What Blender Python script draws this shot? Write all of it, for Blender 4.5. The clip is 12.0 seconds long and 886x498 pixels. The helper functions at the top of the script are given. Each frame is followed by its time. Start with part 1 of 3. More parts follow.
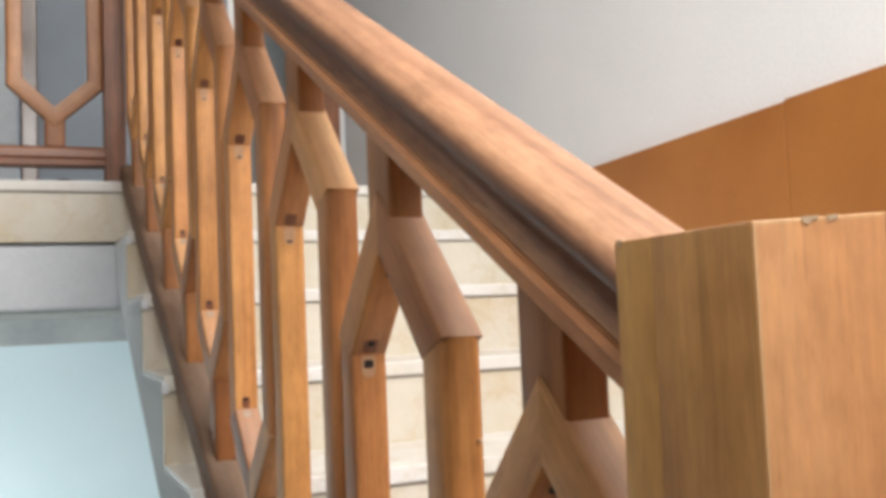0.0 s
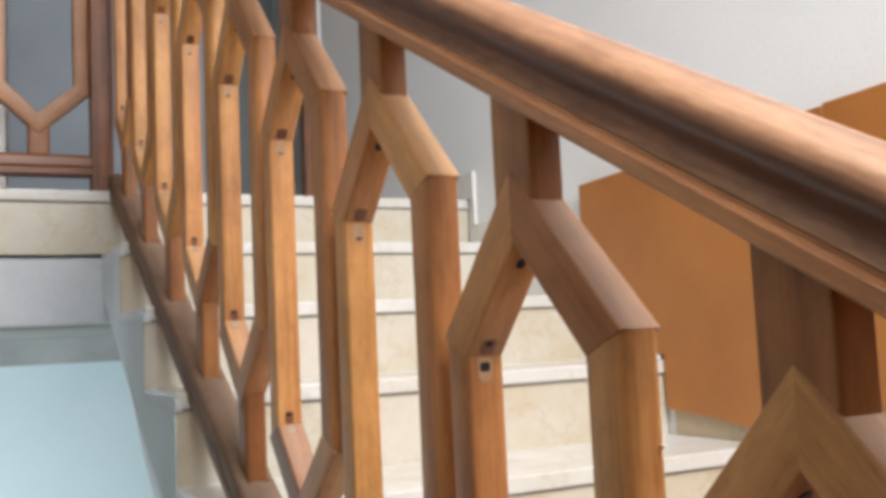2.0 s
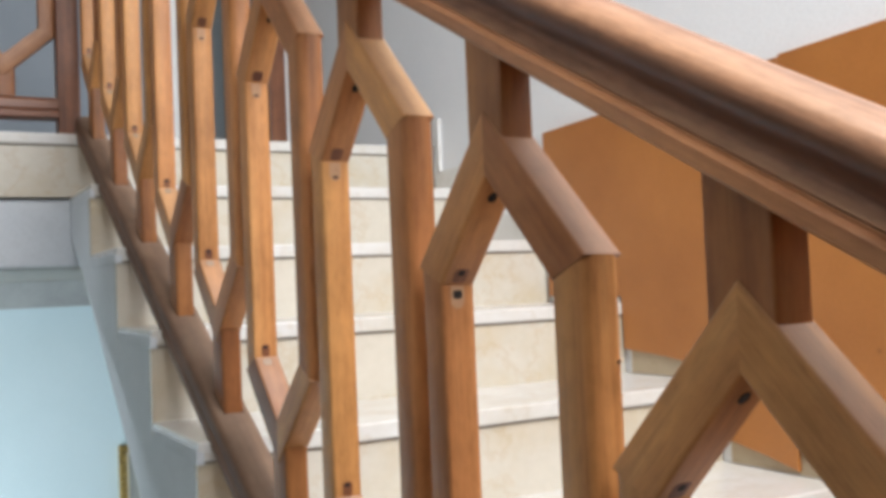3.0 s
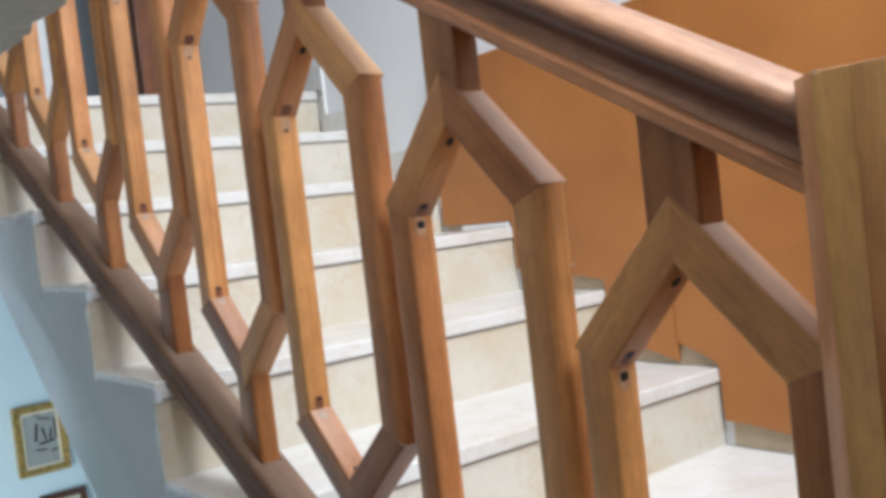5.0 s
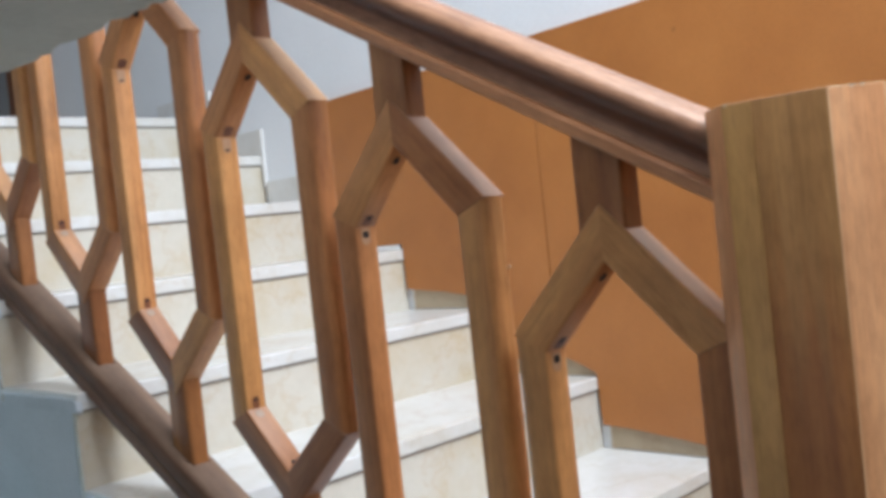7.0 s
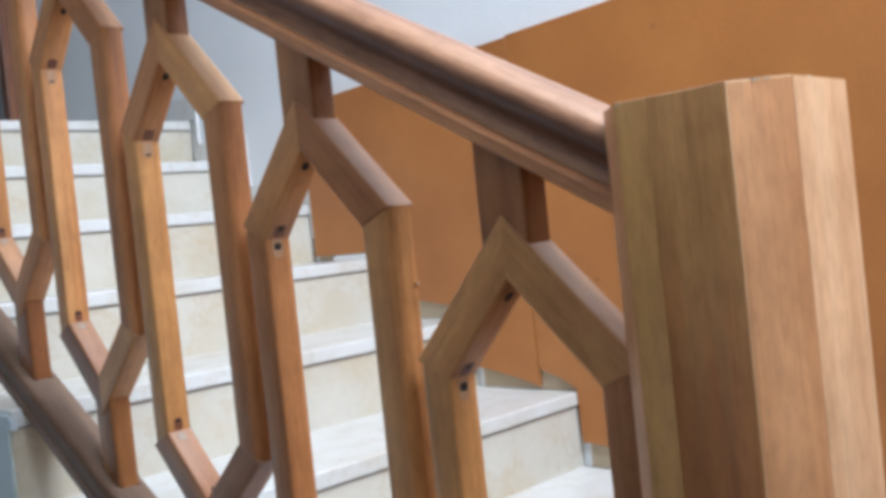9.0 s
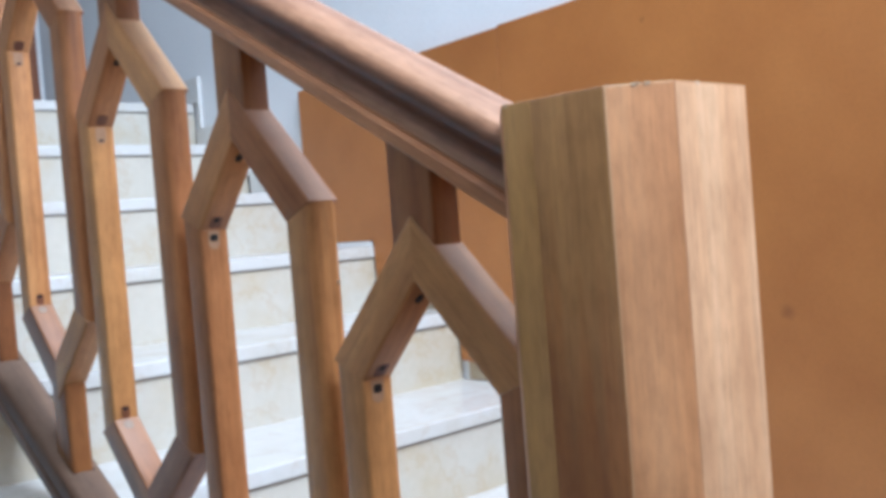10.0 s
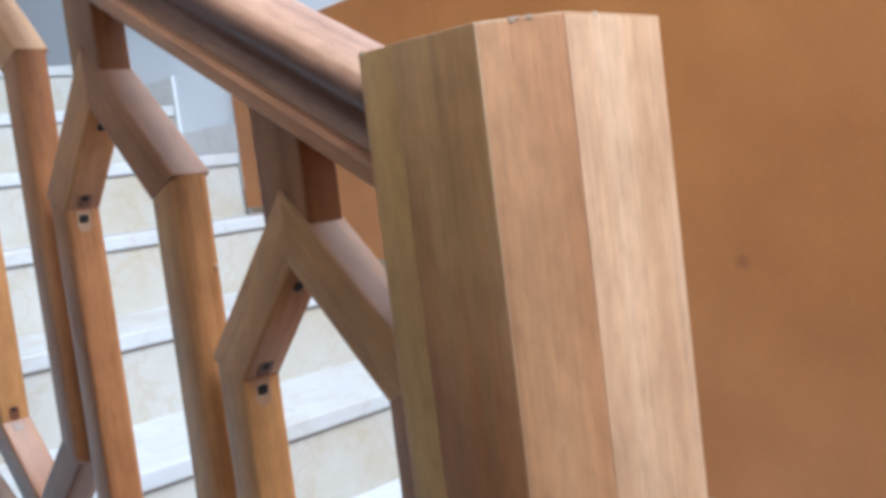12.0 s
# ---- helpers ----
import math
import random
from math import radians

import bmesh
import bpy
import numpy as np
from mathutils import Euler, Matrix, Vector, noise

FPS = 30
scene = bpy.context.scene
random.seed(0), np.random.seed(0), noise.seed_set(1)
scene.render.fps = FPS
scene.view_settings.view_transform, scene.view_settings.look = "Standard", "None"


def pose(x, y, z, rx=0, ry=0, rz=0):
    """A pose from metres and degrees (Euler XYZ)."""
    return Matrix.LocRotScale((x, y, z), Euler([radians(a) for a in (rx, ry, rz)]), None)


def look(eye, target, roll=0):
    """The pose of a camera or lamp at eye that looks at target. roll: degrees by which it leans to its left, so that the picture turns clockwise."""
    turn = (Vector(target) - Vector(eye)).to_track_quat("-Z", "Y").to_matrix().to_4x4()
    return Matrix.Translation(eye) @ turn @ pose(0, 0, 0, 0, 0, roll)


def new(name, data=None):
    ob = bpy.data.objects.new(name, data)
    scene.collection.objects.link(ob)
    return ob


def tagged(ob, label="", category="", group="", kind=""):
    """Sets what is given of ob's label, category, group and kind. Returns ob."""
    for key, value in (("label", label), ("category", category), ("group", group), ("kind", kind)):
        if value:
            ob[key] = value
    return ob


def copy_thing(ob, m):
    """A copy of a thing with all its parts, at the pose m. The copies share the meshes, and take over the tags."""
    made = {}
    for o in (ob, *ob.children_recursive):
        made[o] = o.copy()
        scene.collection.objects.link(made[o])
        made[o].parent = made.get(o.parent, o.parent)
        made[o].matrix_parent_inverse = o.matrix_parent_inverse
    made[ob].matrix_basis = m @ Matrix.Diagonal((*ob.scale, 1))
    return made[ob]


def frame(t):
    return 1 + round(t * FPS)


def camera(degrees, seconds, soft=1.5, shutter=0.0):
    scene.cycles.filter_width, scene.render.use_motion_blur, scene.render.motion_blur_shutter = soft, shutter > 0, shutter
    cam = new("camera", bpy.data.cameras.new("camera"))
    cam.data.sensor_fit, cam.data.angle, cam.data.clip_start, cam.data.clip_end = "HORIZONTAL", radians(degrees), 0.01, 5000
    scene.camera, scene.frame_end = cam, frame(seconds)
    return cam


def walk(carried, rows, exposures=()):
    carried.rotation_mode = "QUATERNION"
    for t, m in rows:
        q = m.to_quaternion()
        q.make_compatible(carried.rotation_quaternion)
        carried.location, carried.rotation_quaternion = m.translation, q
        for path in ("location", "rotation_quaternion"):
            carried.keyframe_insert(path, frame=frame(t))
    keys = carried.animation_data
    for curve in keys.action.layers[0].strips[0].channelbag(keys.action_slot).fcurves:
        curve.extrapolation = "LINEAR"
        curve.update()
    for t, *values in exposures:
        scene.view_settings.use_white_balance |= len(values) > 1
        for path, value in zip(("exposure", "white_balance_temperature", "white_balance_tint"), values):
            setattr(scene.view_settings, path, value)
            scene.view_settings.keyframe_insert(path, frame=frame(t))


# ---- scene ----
FOV = 49.45
cam = camera(FOV, 12.0, soft=4.2)
PATH = [
    (0.0, -0.3062, -0.6013, 1.1188, 93.820, 2.382, -23.811),
    (0.5, -0.3266, -0.5260, 1.1305, 95.766, 3.129, -26.950),
    (1.0, -0.3500, -0.5002, 1.1326, 97.204, 2.581, -26.462),
    (1.5, -0.3759, -0.4708, 1.1225, 96.936, 1.953, -25.817),
    (2.0, -0.4073, -0.4527, 1.1028, 95.070, 2.658, -26.851),
    (2.5, -0.4234, -0.4572, 1.0908, 93.131, 2.816, -27.866),
    (3.0, -0.4454, -0.4957, 1.0844, 92.029, 2.443, -29.196),
    (3.5, -0.5115, -0.5646, 1.0782, 90.426, 2.872, -30.633),
    (5.5, -0.6732, -0.5949, 1.0941, 87.843, 6.838, -39.983),
    (6.0, -0.7448, -0.6180, 1.0980, 89.450, 6.302, -42.468),
    (6.5, -0.7958, -0.6226, 1.0779, 89.075, 5.496, -45.440),
    (8.5, -0.7320, -0.5920, 1.0710, 88.400, 6.700, -46.910),
    (9.0, -0.6361, -0.6405, 1.0700, 88.971, 6.054, -44.566),
    (9.5, -0.5551, -0.6808, 1.0727, 87.881, 4.527, -44.324),
    (10.0, -0.5447, -0.6978, 1.0719, 88.333, 4.494, -42.679),
    (10.5, -0.5067, -0.6851, 1.0720, 87.256, 6.215, -42.711),
    (11.0, -0.4778, -0.6764, 1.0690, 85.742, 6.339, -44.016),
    (11.5, -0.4556, -0.6731, 1.0696, 84.829, 6.400, -44.878),
    (12.0, -0.4121, -0.6501, 1.0796, 85.176, 7.058, -44.701),
]
EXPOSURES = [(0.0, 0.08, 7250, 14), (0.5, 0.10, 6950, 14), (1.0, 0.16, 7250, 14), (2.0, 0.03, 7000, 13), (3.5, 0.02, 6600, 12), (6.5, -0.03, 6000, 10), (8.5, -0.07, 5950, 9), (9.5, 0.0, 5500, 9), (12.0, 0.03, 5300, 9)]
walk(cam, [(t, pose(x, y, z, a, b, c)) for t, x, y, z, a, b, c in PATH], EXPOSURES)

# ---- light ----
world = bpy.data.worlds.new("world")
scene.world = world
world.use_nodes = True
sky = world.node_tree.nodes.new("ShaderNodeTexSky")
sky.sky_type, sky.sun_disc = "NISHITA", False
sky.sun_elevation, sky.sun_rotation = radians(38), radians(200)
world.node_tree.links.new(sky.outputs[0], world.node_tree.nodes["Background"].inputs[0])
world.node_tree.nodes["Background"].inputs[1].default_value = 0.15


def area_light(name, place, target, width, height, power, colour):
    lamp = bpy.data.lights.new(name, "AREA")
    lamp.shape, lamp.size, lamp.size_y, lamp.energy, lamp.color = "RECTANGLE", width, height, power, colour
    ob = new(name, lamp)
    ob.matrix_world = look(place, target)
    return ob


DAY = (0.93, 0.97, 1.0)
area_light("stair_window_light", (0.2, -1.49, 2.85), (0.2, 0.3, 1.6), 1.6, 1.05, 95, DAY)
# Fill lamps, each in an opening added for it; no such source is seen.
area_light("roof_light", (0.45, -0.6, 3.69), (0.45, -0.5, 0), 1.1, 1.1, 76, DAY)
area_light("side_window_light", (-2.99, 0.9, 0.80), (0, 0.9, 0.8), 1.6, 0.6, 5, DAY)
area_light("lower_window_light", (-1.55, 2.37, -0.3), (-0.8, 4.3, -0.2), 1.0, 1.2, 66, (0.86, 0.94, 1.0))


# ---- materials ----
def material(name):
    m = bpy.data.materials.new(name)
    m.use_nodes = True
    return m, m.node_tree.nodes, m.node_tree.links, m.node_tree.nodes["Principled BSDF"]


def ramp(nodes, stops):
    r = nodes.new("ShaderNodeValToRGB")
    while len(r.color_ramp.elements) < len(stops):
        r.color_ramp.elements.new(0.5)
    for e, (at, colour) in zip(r.color_ramp.elements, stops):
        e.position, e.color = at, (*colour, 1)
    return r


def noise_node(nodes, links, vector, scale, detail=4.0, rough=0.55):
    n = nodes.new("ShaderNodeTexNoise")
    n.inputs["Scale"].default_value, n.inputs["Detail"].default_value, n.inputs["Roughness"].default_value = scale, detail, rough
    links.new(vector, n.inputs["Vector"])
    return n


def mixed(nodes, links, kind, factor, a, b):
    n = nodes.new("ShaderNodeMix")
    n.data_type, n.blend_type = "RGBA", kind
    for socket, value in ((n.inputs[0], factor), (n.inputs[6], a), (n.inputs[7], b)):
        if isinstance(value, (int, float)):
            socket.default_value = value
        elif isinstance(value, tuple):
            socket.default_value = (*value, 1)
        else:
            links.new(value, socket)
    return n.outputs[2]


def bump(nodes, links, height, bsdf, strength, distance=0.002):
    b = nodes.new("ShaderNodeBump")
    b.inputs["Strength"].default_value, b.inputs["Distance"].default_value = strength, distance
    links.new(height, b.inputs["Height"])
    links.new(b.outputs[0], bsdf.inputs["Normal"])


def wood(name, dark, mid, light, rough=0.46, coat=0.05, spread=0.95, pores=0.5, streak=0.22, dust=0.0, figure=0.4, groove_shade=0.0, darker_below=0.0, gloss=0.4):
    """Wood with its grain along each part's own z axis; every part differs."""
    m, nodes, links, bsdf = material(name)
    coord = nodes.new("ShaderNodeTexCoord")
    info = nodes.new("ShaderNodeObjectInfo")
    shift = nodes.new("ShaderNodeVectorMath")
    shift.operation = "MULTIPLY_ADD"
    links.new(info.outputs["Random"], shift.inputs[0])
    shift.inputs[1].default_value = (7.3, 3.1, 11.7)
    links.new(coord.outputs["Object"], shift.inputs[2])
    bands = nodes.new("ShaderNodeMapping")
    bands.inputs["Scale"].default_value = (30, 30, 1.3)
    links.new(shift.outputs[0], bands.inputs[0])
    fibres = nodes.new("ShaderNodeMapping")
    fibres.inputs["Scale"].default_value = (330, 330, 11)
    links.new(shift.outputs[0], fibres.inputs[0])
    a = noise_node(nodes, links, bands.outputs[0], 1.0, 5, 0.6)
    b = noise_node(nodes, links, fibres.outputs[0], 1.0, 3, 0.6)
    blot = noise_node(nodes, links, shift.outputs[0], 9.0, 3)
    tone = ramp(nodes, ((0.24, dark), (0.5, mid), (0.78, light)))
    links.new(a.outputs[0], tone.inputs[0])
    fine = ramp(nodes, ((0.3, (0.72, 0.7, 0.68)), (0.62, (1.06, 1.06, 1.06))))
    links.new(b.outputs[0], fine.inputs[0])
    colour = mixed(nodes, links, "MULTIPLY", pores, tone.outputs[0], fine.outputs[0])
    stain = ramp(nodes, ((0.3, (0.72, 0.67, 0.62)), (0.65, (1.10, 1.09, 1.06))))
    links.new(blot.outputs[0], stain.inputs[0])
    colour = mixed(nodes, links, "MULTIPLY", 0.75, colour, stain.outputs[0])
    runs = nodes.new("ShaderNodeMapping")
    runs.inputs["Scale"].default_value = (62, 62, 2.4)
    links.new(shift.outputs[0], runs.inputs[0])
    c = noise_node(nodes, links, runs.outputs[0], 1.0, 4, 0.65)
    dark_runs = ramp(nodes, ((0.52, (1.0, 1.0, 1.0)), (0.66, (0.42, 0.33, 0.30))))
    links.new(c.outputs[0], dark_runs.inputs[0])
    colour = mixed(nodes, links, "MULTIPLY", streak, colour, dark_runs.outputs[0])
    curl = nodes.new("ShaderNodeMapping")
    curl.inputs["Scale"].default_value = (130, 130, 48)
    links.new(shift.outputs[0], curl.inputs[0])
    d = noise_node(nodes, links, curl.outputs[0], 1.0, 4, 0.6)
    fleck = ramp(nodes, ((0.33, (0.70, 0.66, 0.62)), (0.52, (1.0, 1.0, 1.0)), (0.7, (1.18, 1.17, 1.14))))
    links.new(d.outputs[0], fleck.inputs[0])
    colour = mixed(nodes, links, "MULTIPLY", figure, colour, fleck.outputs[0])
    dashes = nodes.new("ShaderNodeMapping")
    dashes.inputs["Scale"].default_value = (850, 850, 70)
    links.new(shift.outputs[0], dashes.inputs[0])
    e = noise_node(nodes, links, dashes.outputs[0], 1.0, 2, 0.5)
    open_pore = ramp(nodes, ((0.60, (1.0, 1.0, 1.0)), (0.70, (0.72, 0.66, 0.61))))
    links.new(e.outputs[0], open_pore.inputs[0])
    colour = mixed(nodes, links, "MULTIPLY", pores, colour, open_pore.outputs[0])
    piece = ramp(nodes, ((0.0, (0.64, 0.50, 0.44)), (0.35, (0.98, 0.89, 0.86)), (0.65, (1.03, 1.03, 0.93)), (1.0, (1.09, 1.09, 1.03))))
    links.new(info.outputs["Random"], piece.inputs[0])
    colour = mixed(nodes, links, "MULTIPLY", spread, colour, piece.outputs[0])
    if groove_shade or darker_below:
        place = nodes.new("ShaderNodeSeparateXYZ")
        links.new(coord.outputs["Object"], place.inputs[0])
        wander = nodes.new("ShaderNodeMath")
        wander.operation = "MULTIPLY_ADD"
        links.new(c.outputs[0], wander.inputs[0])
        wander.inputs[1].default_value = 0.018 if groove_shade else 0.34
        links.new(place.outputs["Y" if groove_shade else "Z"], wander.inputs[2])
        # On staves: darker and redder below a wandering height.
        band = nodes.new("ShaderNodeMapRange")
        band.inputs[1].default_value, band.inputs[2].default_value = (0.020, 0.070) if groove_shade else (darker_below + 0.03, darker_below + 0.20)
        band.inputs[3].default_value, band.inputs[4].default_value = (0.0, 1.0) if groove_shade else (0.8, 0.0)
        band.interpolation_type = "LINEAR" if groove_shade else "SMOOTHSTEP"
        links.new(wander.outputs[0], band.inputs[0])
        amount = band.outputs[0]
        # Paints shade into the hollow of the rail's cap.
        if groove_shade:
            belly = ramp(nodes, ((0.10, (0.2,) * 3), (0.42, (groove_shade,) * 3), (0.60, (groove_shade,) * 3), (0.95, (0.0,) * 3)))
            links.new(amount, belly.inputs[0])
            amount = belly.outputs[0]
        colour = mixed(nodes, links, "MULTIPLY", amount, colour, (0.29, 0.145, 0.105) if groove_shade else (0.64, 0.40, 0.23))
    if dust:
        geo = nodes.new("ShaderNodeNewGeometry")
        split = nodes.new("ShaderNodeSeparateXYZ")
        links.new(geo.outputs["Normal"], split.inputs[0])
        lying = nodes.new("ShaderNodeMapRange")
        lying.inputs[1].default_value, lying.inputs[2].default_value, lying.inputs[3].default_value, lying.inputs[4].default_value = 0.35, 0.85, 0.0, dust
        links.new(split.outputs["Z"], lying.inputs[0])
        patch = nodes.new("ShaderNodeMath")
        patch.operation = "MULTIPLY"
        links.new(lying.outputs[0], patch.inputs[0])
        links.new(stain.outputs[0], patch.inputs[1])
        colour = mixed(nodes, links, "MIX", patch.outputs[0], colour, (0.42, 0.36, 0.29))
    links.new(colour, bsdf.inputs["Base Color"])
    bsdf.inputs["Roughness"].default_value = rough
    bsdf.inputs["Specular IOR Level"].default_value = gloss
    bsdf.inputs["Coat Weight"].default_value = coat
    bsdf.inputs["Coat Roughness"].default_value = 0.28
    bump(nodes, links, b.outputs[0], bsdf, 0.16, 0.001)
    return m


def mottled(name, stops, scale, rough, relief=0.1, fine=90, distance=0.002, coat=0.0):
    """A surface with a broad mottle and a fine one, in the part's own metres."""
    m, nodes, links, bsdf = material(name)
    coord = nodes.new("ShaderNodeTexCoord")
    a = noise_node(nodes, links, coord.outputs["Object"], scale, 6, 0.6)
    b = noise_node(nodes, links, coord.outputs["Object"], fine, 3)
    tone = ramp(nodes, stops)
    links.new(a.outputs[0], tone.inputs[0])
    speck = ramp(nodes, ((0.3, (0.9, 0.9, 0.9)), (0.6, (1.03, 1.03, 1.03))))
    links.new(b.outputs[0], speck.inputs[0])
    links.new(mixed(nodes, links, "MULTIPLY", 0.6, tone.outputs[0], speck.outputs[0]), bsdf.inputs["Base Color"])
    bsdf.inputs["Roughness"].default_value = rough
    bsdf.inputs["Coat Weight"].default_value = coat
    bump(nodes, links, b.outputs[0], bsdf, relief, distance)
    return m


def marble(name, base, warm, vein, rough=0.2):
    """Polished cream marble with clouds and thin ochre veins; every slab differs."""
    m, nodes, links, bsdf = material(name)
    coord = nodes.new("ShaderNodeTexCoord")
    info = nodes.new("ShaderNodeObjectInfo")
    shift = nodes.new("ShaderNodeVectorMath")
    shift.operation = "MULTIPLY_ADD"
    links.new(info.outputs["Random"], shift.inputs[0])
    shift.inputs[1].default_value = (5.1, 9.3, 4.4)
    links.new(coord.outputs["Object"], shift.inputs[2])
    cloud = noise_node(nodes, links, shift.outputs[0], 5.0, 6, 0.6)
    warp = noise_node(nodes, links, shift.outputs[0], 3.2, 5, 0.65)
    grain = noise_node(nodes, links, shift.outputs[0], 60.0, 3)
    tone = ramp(nodes, ((0.34, warm), (0.54, base), (0.72, tuple(min(0.85, 1.06 * c) for c in base))))
    links.new(cloud.outputs[0], tone.inputs[0])
    line = ramp(nodes, ((0.478, (0, 0, 0)), (0.497, (1, 1, 1)), (0.518, (0, 0, 0))))
    links.new(warp.outputs[0], line.inputs[0])
    fade = nodes.new("ShaderNodeMath")
    fade.operation = "MULTIPLY"
    links.new(line.outputs[0], fade.inputs[0])
    fade.inputs[1].default_value = 0.24
    colour = mixed(nodes, links, "MIX", fade.outputs[0], tone.outputs[0], vein)
    speck = ramp(nodes, ((0.3, (0.94, 0.94, 0.93)), (0.6, (1.0, 1.0, 1.0))))
    links.new(grain.outputs[0], speck.inputs[0])
    links.new(mixed(nodes, links, "MULTIPLY", 0.7, colour, speck.outputs[0]), bsdf.inputs["Base Color"])
    bsdf.inputs["Roughness"].default_value = rough
    return m


def plain(name, colour, rough=0.5, metal=0.0):
    return mottled(name, ((0.3, tuple(0.86 * c for c in colour)), (0.7, colour)), 14.0, rough) if metal == 0 else metallic(name, colour, rough)


def metallic(name, colour, rough):
    m, nodes, links, bsdf = material(name)
    coord = nodes.new("ShaderNodeTexCoord")
    a = noise_node(nodes, links, coord.outputs["Object"], 60.0, 4)
    tone = ramp(nodes, ((0.3, tuple(0.5 * c for c in colour)), (0.6, colour)))
    links.new(a.outputs[0], tone.inputs[0])
    links.new(tone.outputs[0], bsdf.inputs["Base Color"])
    bsdf.inputs["Metallic"].default_value, bsdf.inputs["Roughness"].default_value = 1.0, rough
    return m


BAR_WOOD = wood("varnished_bar_wood", (0.37, 0.158, 0.054), (0.55, 0.262, 0.098), (0.68, 0.370, 0.158), dust=0.33)
RAIL_WOOD = wood("varnished_rail_wood", (0.10, 0.033, 0.016), (0.22, 0.08, 0.036), (0.33, 0.14, 0.065), rough=0.42, coat=0.08, spread=0.3, streak=0.5)
CAP_WOOD = wood("groove_shaded_cap_wood", (0.22, 0.100, 0.055), (0.36, 0.196, 0.116), (0.49, 0.307, 0.20), rough=0.43, coat=0.06, gloss=0.28, spread=0.15, streak=0.35, figure=0.6, groove_shade=0.85)
FOOT_WOOD = wood("dull_foot_rail_wood", (0.110, 0.056, 0.035), (0.175, 0.094, 0.059), (0.25, 0.143, 0.096), rough=0.55, spread=0.2, dust=0.2, gloss=0.18)
NEWEL_WOOD = wood("newel_wood", (0.43, 0.182, 0.072), (0.62, 0.288, 0.128), (0.75, 0.395, 0.200), rough=0.42, spread=0.15, pores=0.4, figure=0.4)
# Staves facing the light: their brightness is put into the wood's colour.
NEWEL_LIT = wood("lit_newel_wood", (0.54, 0.288, 0.148), (0.74, 0.440, 0.248), (0.82, 0.57, 0.365), rough=0.42, spread=0.1, pores=0.4, figure=0.4, streak=0.18)
NEWEL_OLIVE = wood("olive_newel_wood", (0.37, 0.188, 0.058), (0.51, 0.275, 0.090), (0.63, 0.365, 0.135), rough=0.42, spread=0.1, pores=0.4, figure=0.4)
NEWEL_DARKER_BELOW = wood("darker_below_newel_wood", (0.38, 0.183, 0.060), (0.53, 0.270, 0.093), (0.65, 0.362, 0.138), rough=0.42, spread=0.1, pores=0.4, figure=0.4, streak=0.3, darker_below=1.05)
WORN_GLINT_WOOD = wood("worn_glint_edge_wood", (0.52, 0.27, 0.12), (0.64, 0.36, 0.18), (0.74, 0.48, 0.29), rough=0.4, spread=0.1)
CHIP = mottled("bare_chipped_wood", ((0.3, (0.58, 0.40, 0.25)), (0.7, (0.70, 0.52, 0.36))), 160.0, 0.7)
# Redder wood, with the handrail's shade partly put into its colour.
NECK_WOOD = wood("dark_shaded_neck_wood", (0.19, 0.07, 0.024), (0.32, 0.128, 0.042), (0.43, 0.195, 0.07), spread=0.5)
# Bar wood darkened in its colour for the dim landing.
LANDING_SHADED_WOOD = wood("shaded_landing_wood", (0.22, 0.095, 0.043), (0.34, 0.158, 0.074), (0.44, 0.225, 0.11), spread=0.4)
FILLET_WOOD = wood("rail_fillet_wood", (0.24, 0.092, 0.040), (0.42, 0.186, 0.085), (0.54, 0.275, 0.135), rough=0.42, coat=0.08, spread=0.3, streak=0.4)
PLUG_DARK = wood("dark_plug_wood", (0.05, 0.02, 0.01), (0.08, 0.034, 0.016), (0.12, 0.055, 0.025), rough=0.6)
PLUG_WOOD = wood("plug_wood", (0.14, 0.048, 0.024), (0.20, 0.075, 0.036), (0.27, 0.11, 0.055), rough=0.5)
GREY_PUTTY = mottled("grey_putty", ((0.3, (0.27, 0.19, 0.14)), (0.7, (0.37, 0.28, 0.21))), 120.0, 0.7)
PUTTY = mottled("pale_putty", ((0.3, (0.38, 0.205, 0.11)), (0.7, (0.49, 0.29, 0.17))), 120.0, 0.7)
HOLE = plain("dark_hole", (0.012, 0.008, 0.006), 0.8)
TREAD = marble("white_marble_tread", (0.61, 0.605, 0.59), (0.56, 0.535, 0.485), (0.44, 0.34, 0.22), 0.22)
RISER = marble("cream_marble_riser", (0.55, 0.515, 0.445), (0.51, 0.44, 0.325), (0.43, 0.28, 0.125), 0.24)
WALL = mottled("white_wall_paint", ((0.3, (0.77, 0.80, 0.83)), (0.7, (0.83, 0.85, 0.88))), 2.2, 0.55, 0.12, 160)
# White wall paint with the landing's shade put into its blue-grey colour.
WALL_SHADED = mottled("shaded_wall_paint", ((0.3, (0.165, 0.20, 0.245)), (0.7, (0.21, 0.25, 0.295))), 2.2, 0.55, 0.12, 160)
CYAN = mottled("pale_turquoise_wall_paint", ((0.3, (0.50, 0.66, 0.72)), (0.7, (0.56, 0.71, 0.77))), 1.6, 0.5, 0.1, 160)
PLASTER = mottled("grey_cement_plaster", ((0.3, (0.58, 0.59, 0.55)), (0.7, (0.69, 0.70, 0.65))), 7.0, 0.85, 0.35, 130, 0.003)
# Dark tone that paints the shade along the lower wall's top.
SHADE_BAND = mottled("dark_grey_shade_band", ((0.3, (0.28, 0.31, 0.32)), (0.7, (0.38, 0.42, 0.43))), 5.0, 0.85, 0.3, 110, 0.003)
SIDE = mottled("grey_white_stringer_paint", ((0.3, (0.49, 0.53, 0.57)), (0.7, (0.57, 0.60, 0.64))), 4.0, 0.6, 0.2, 120)
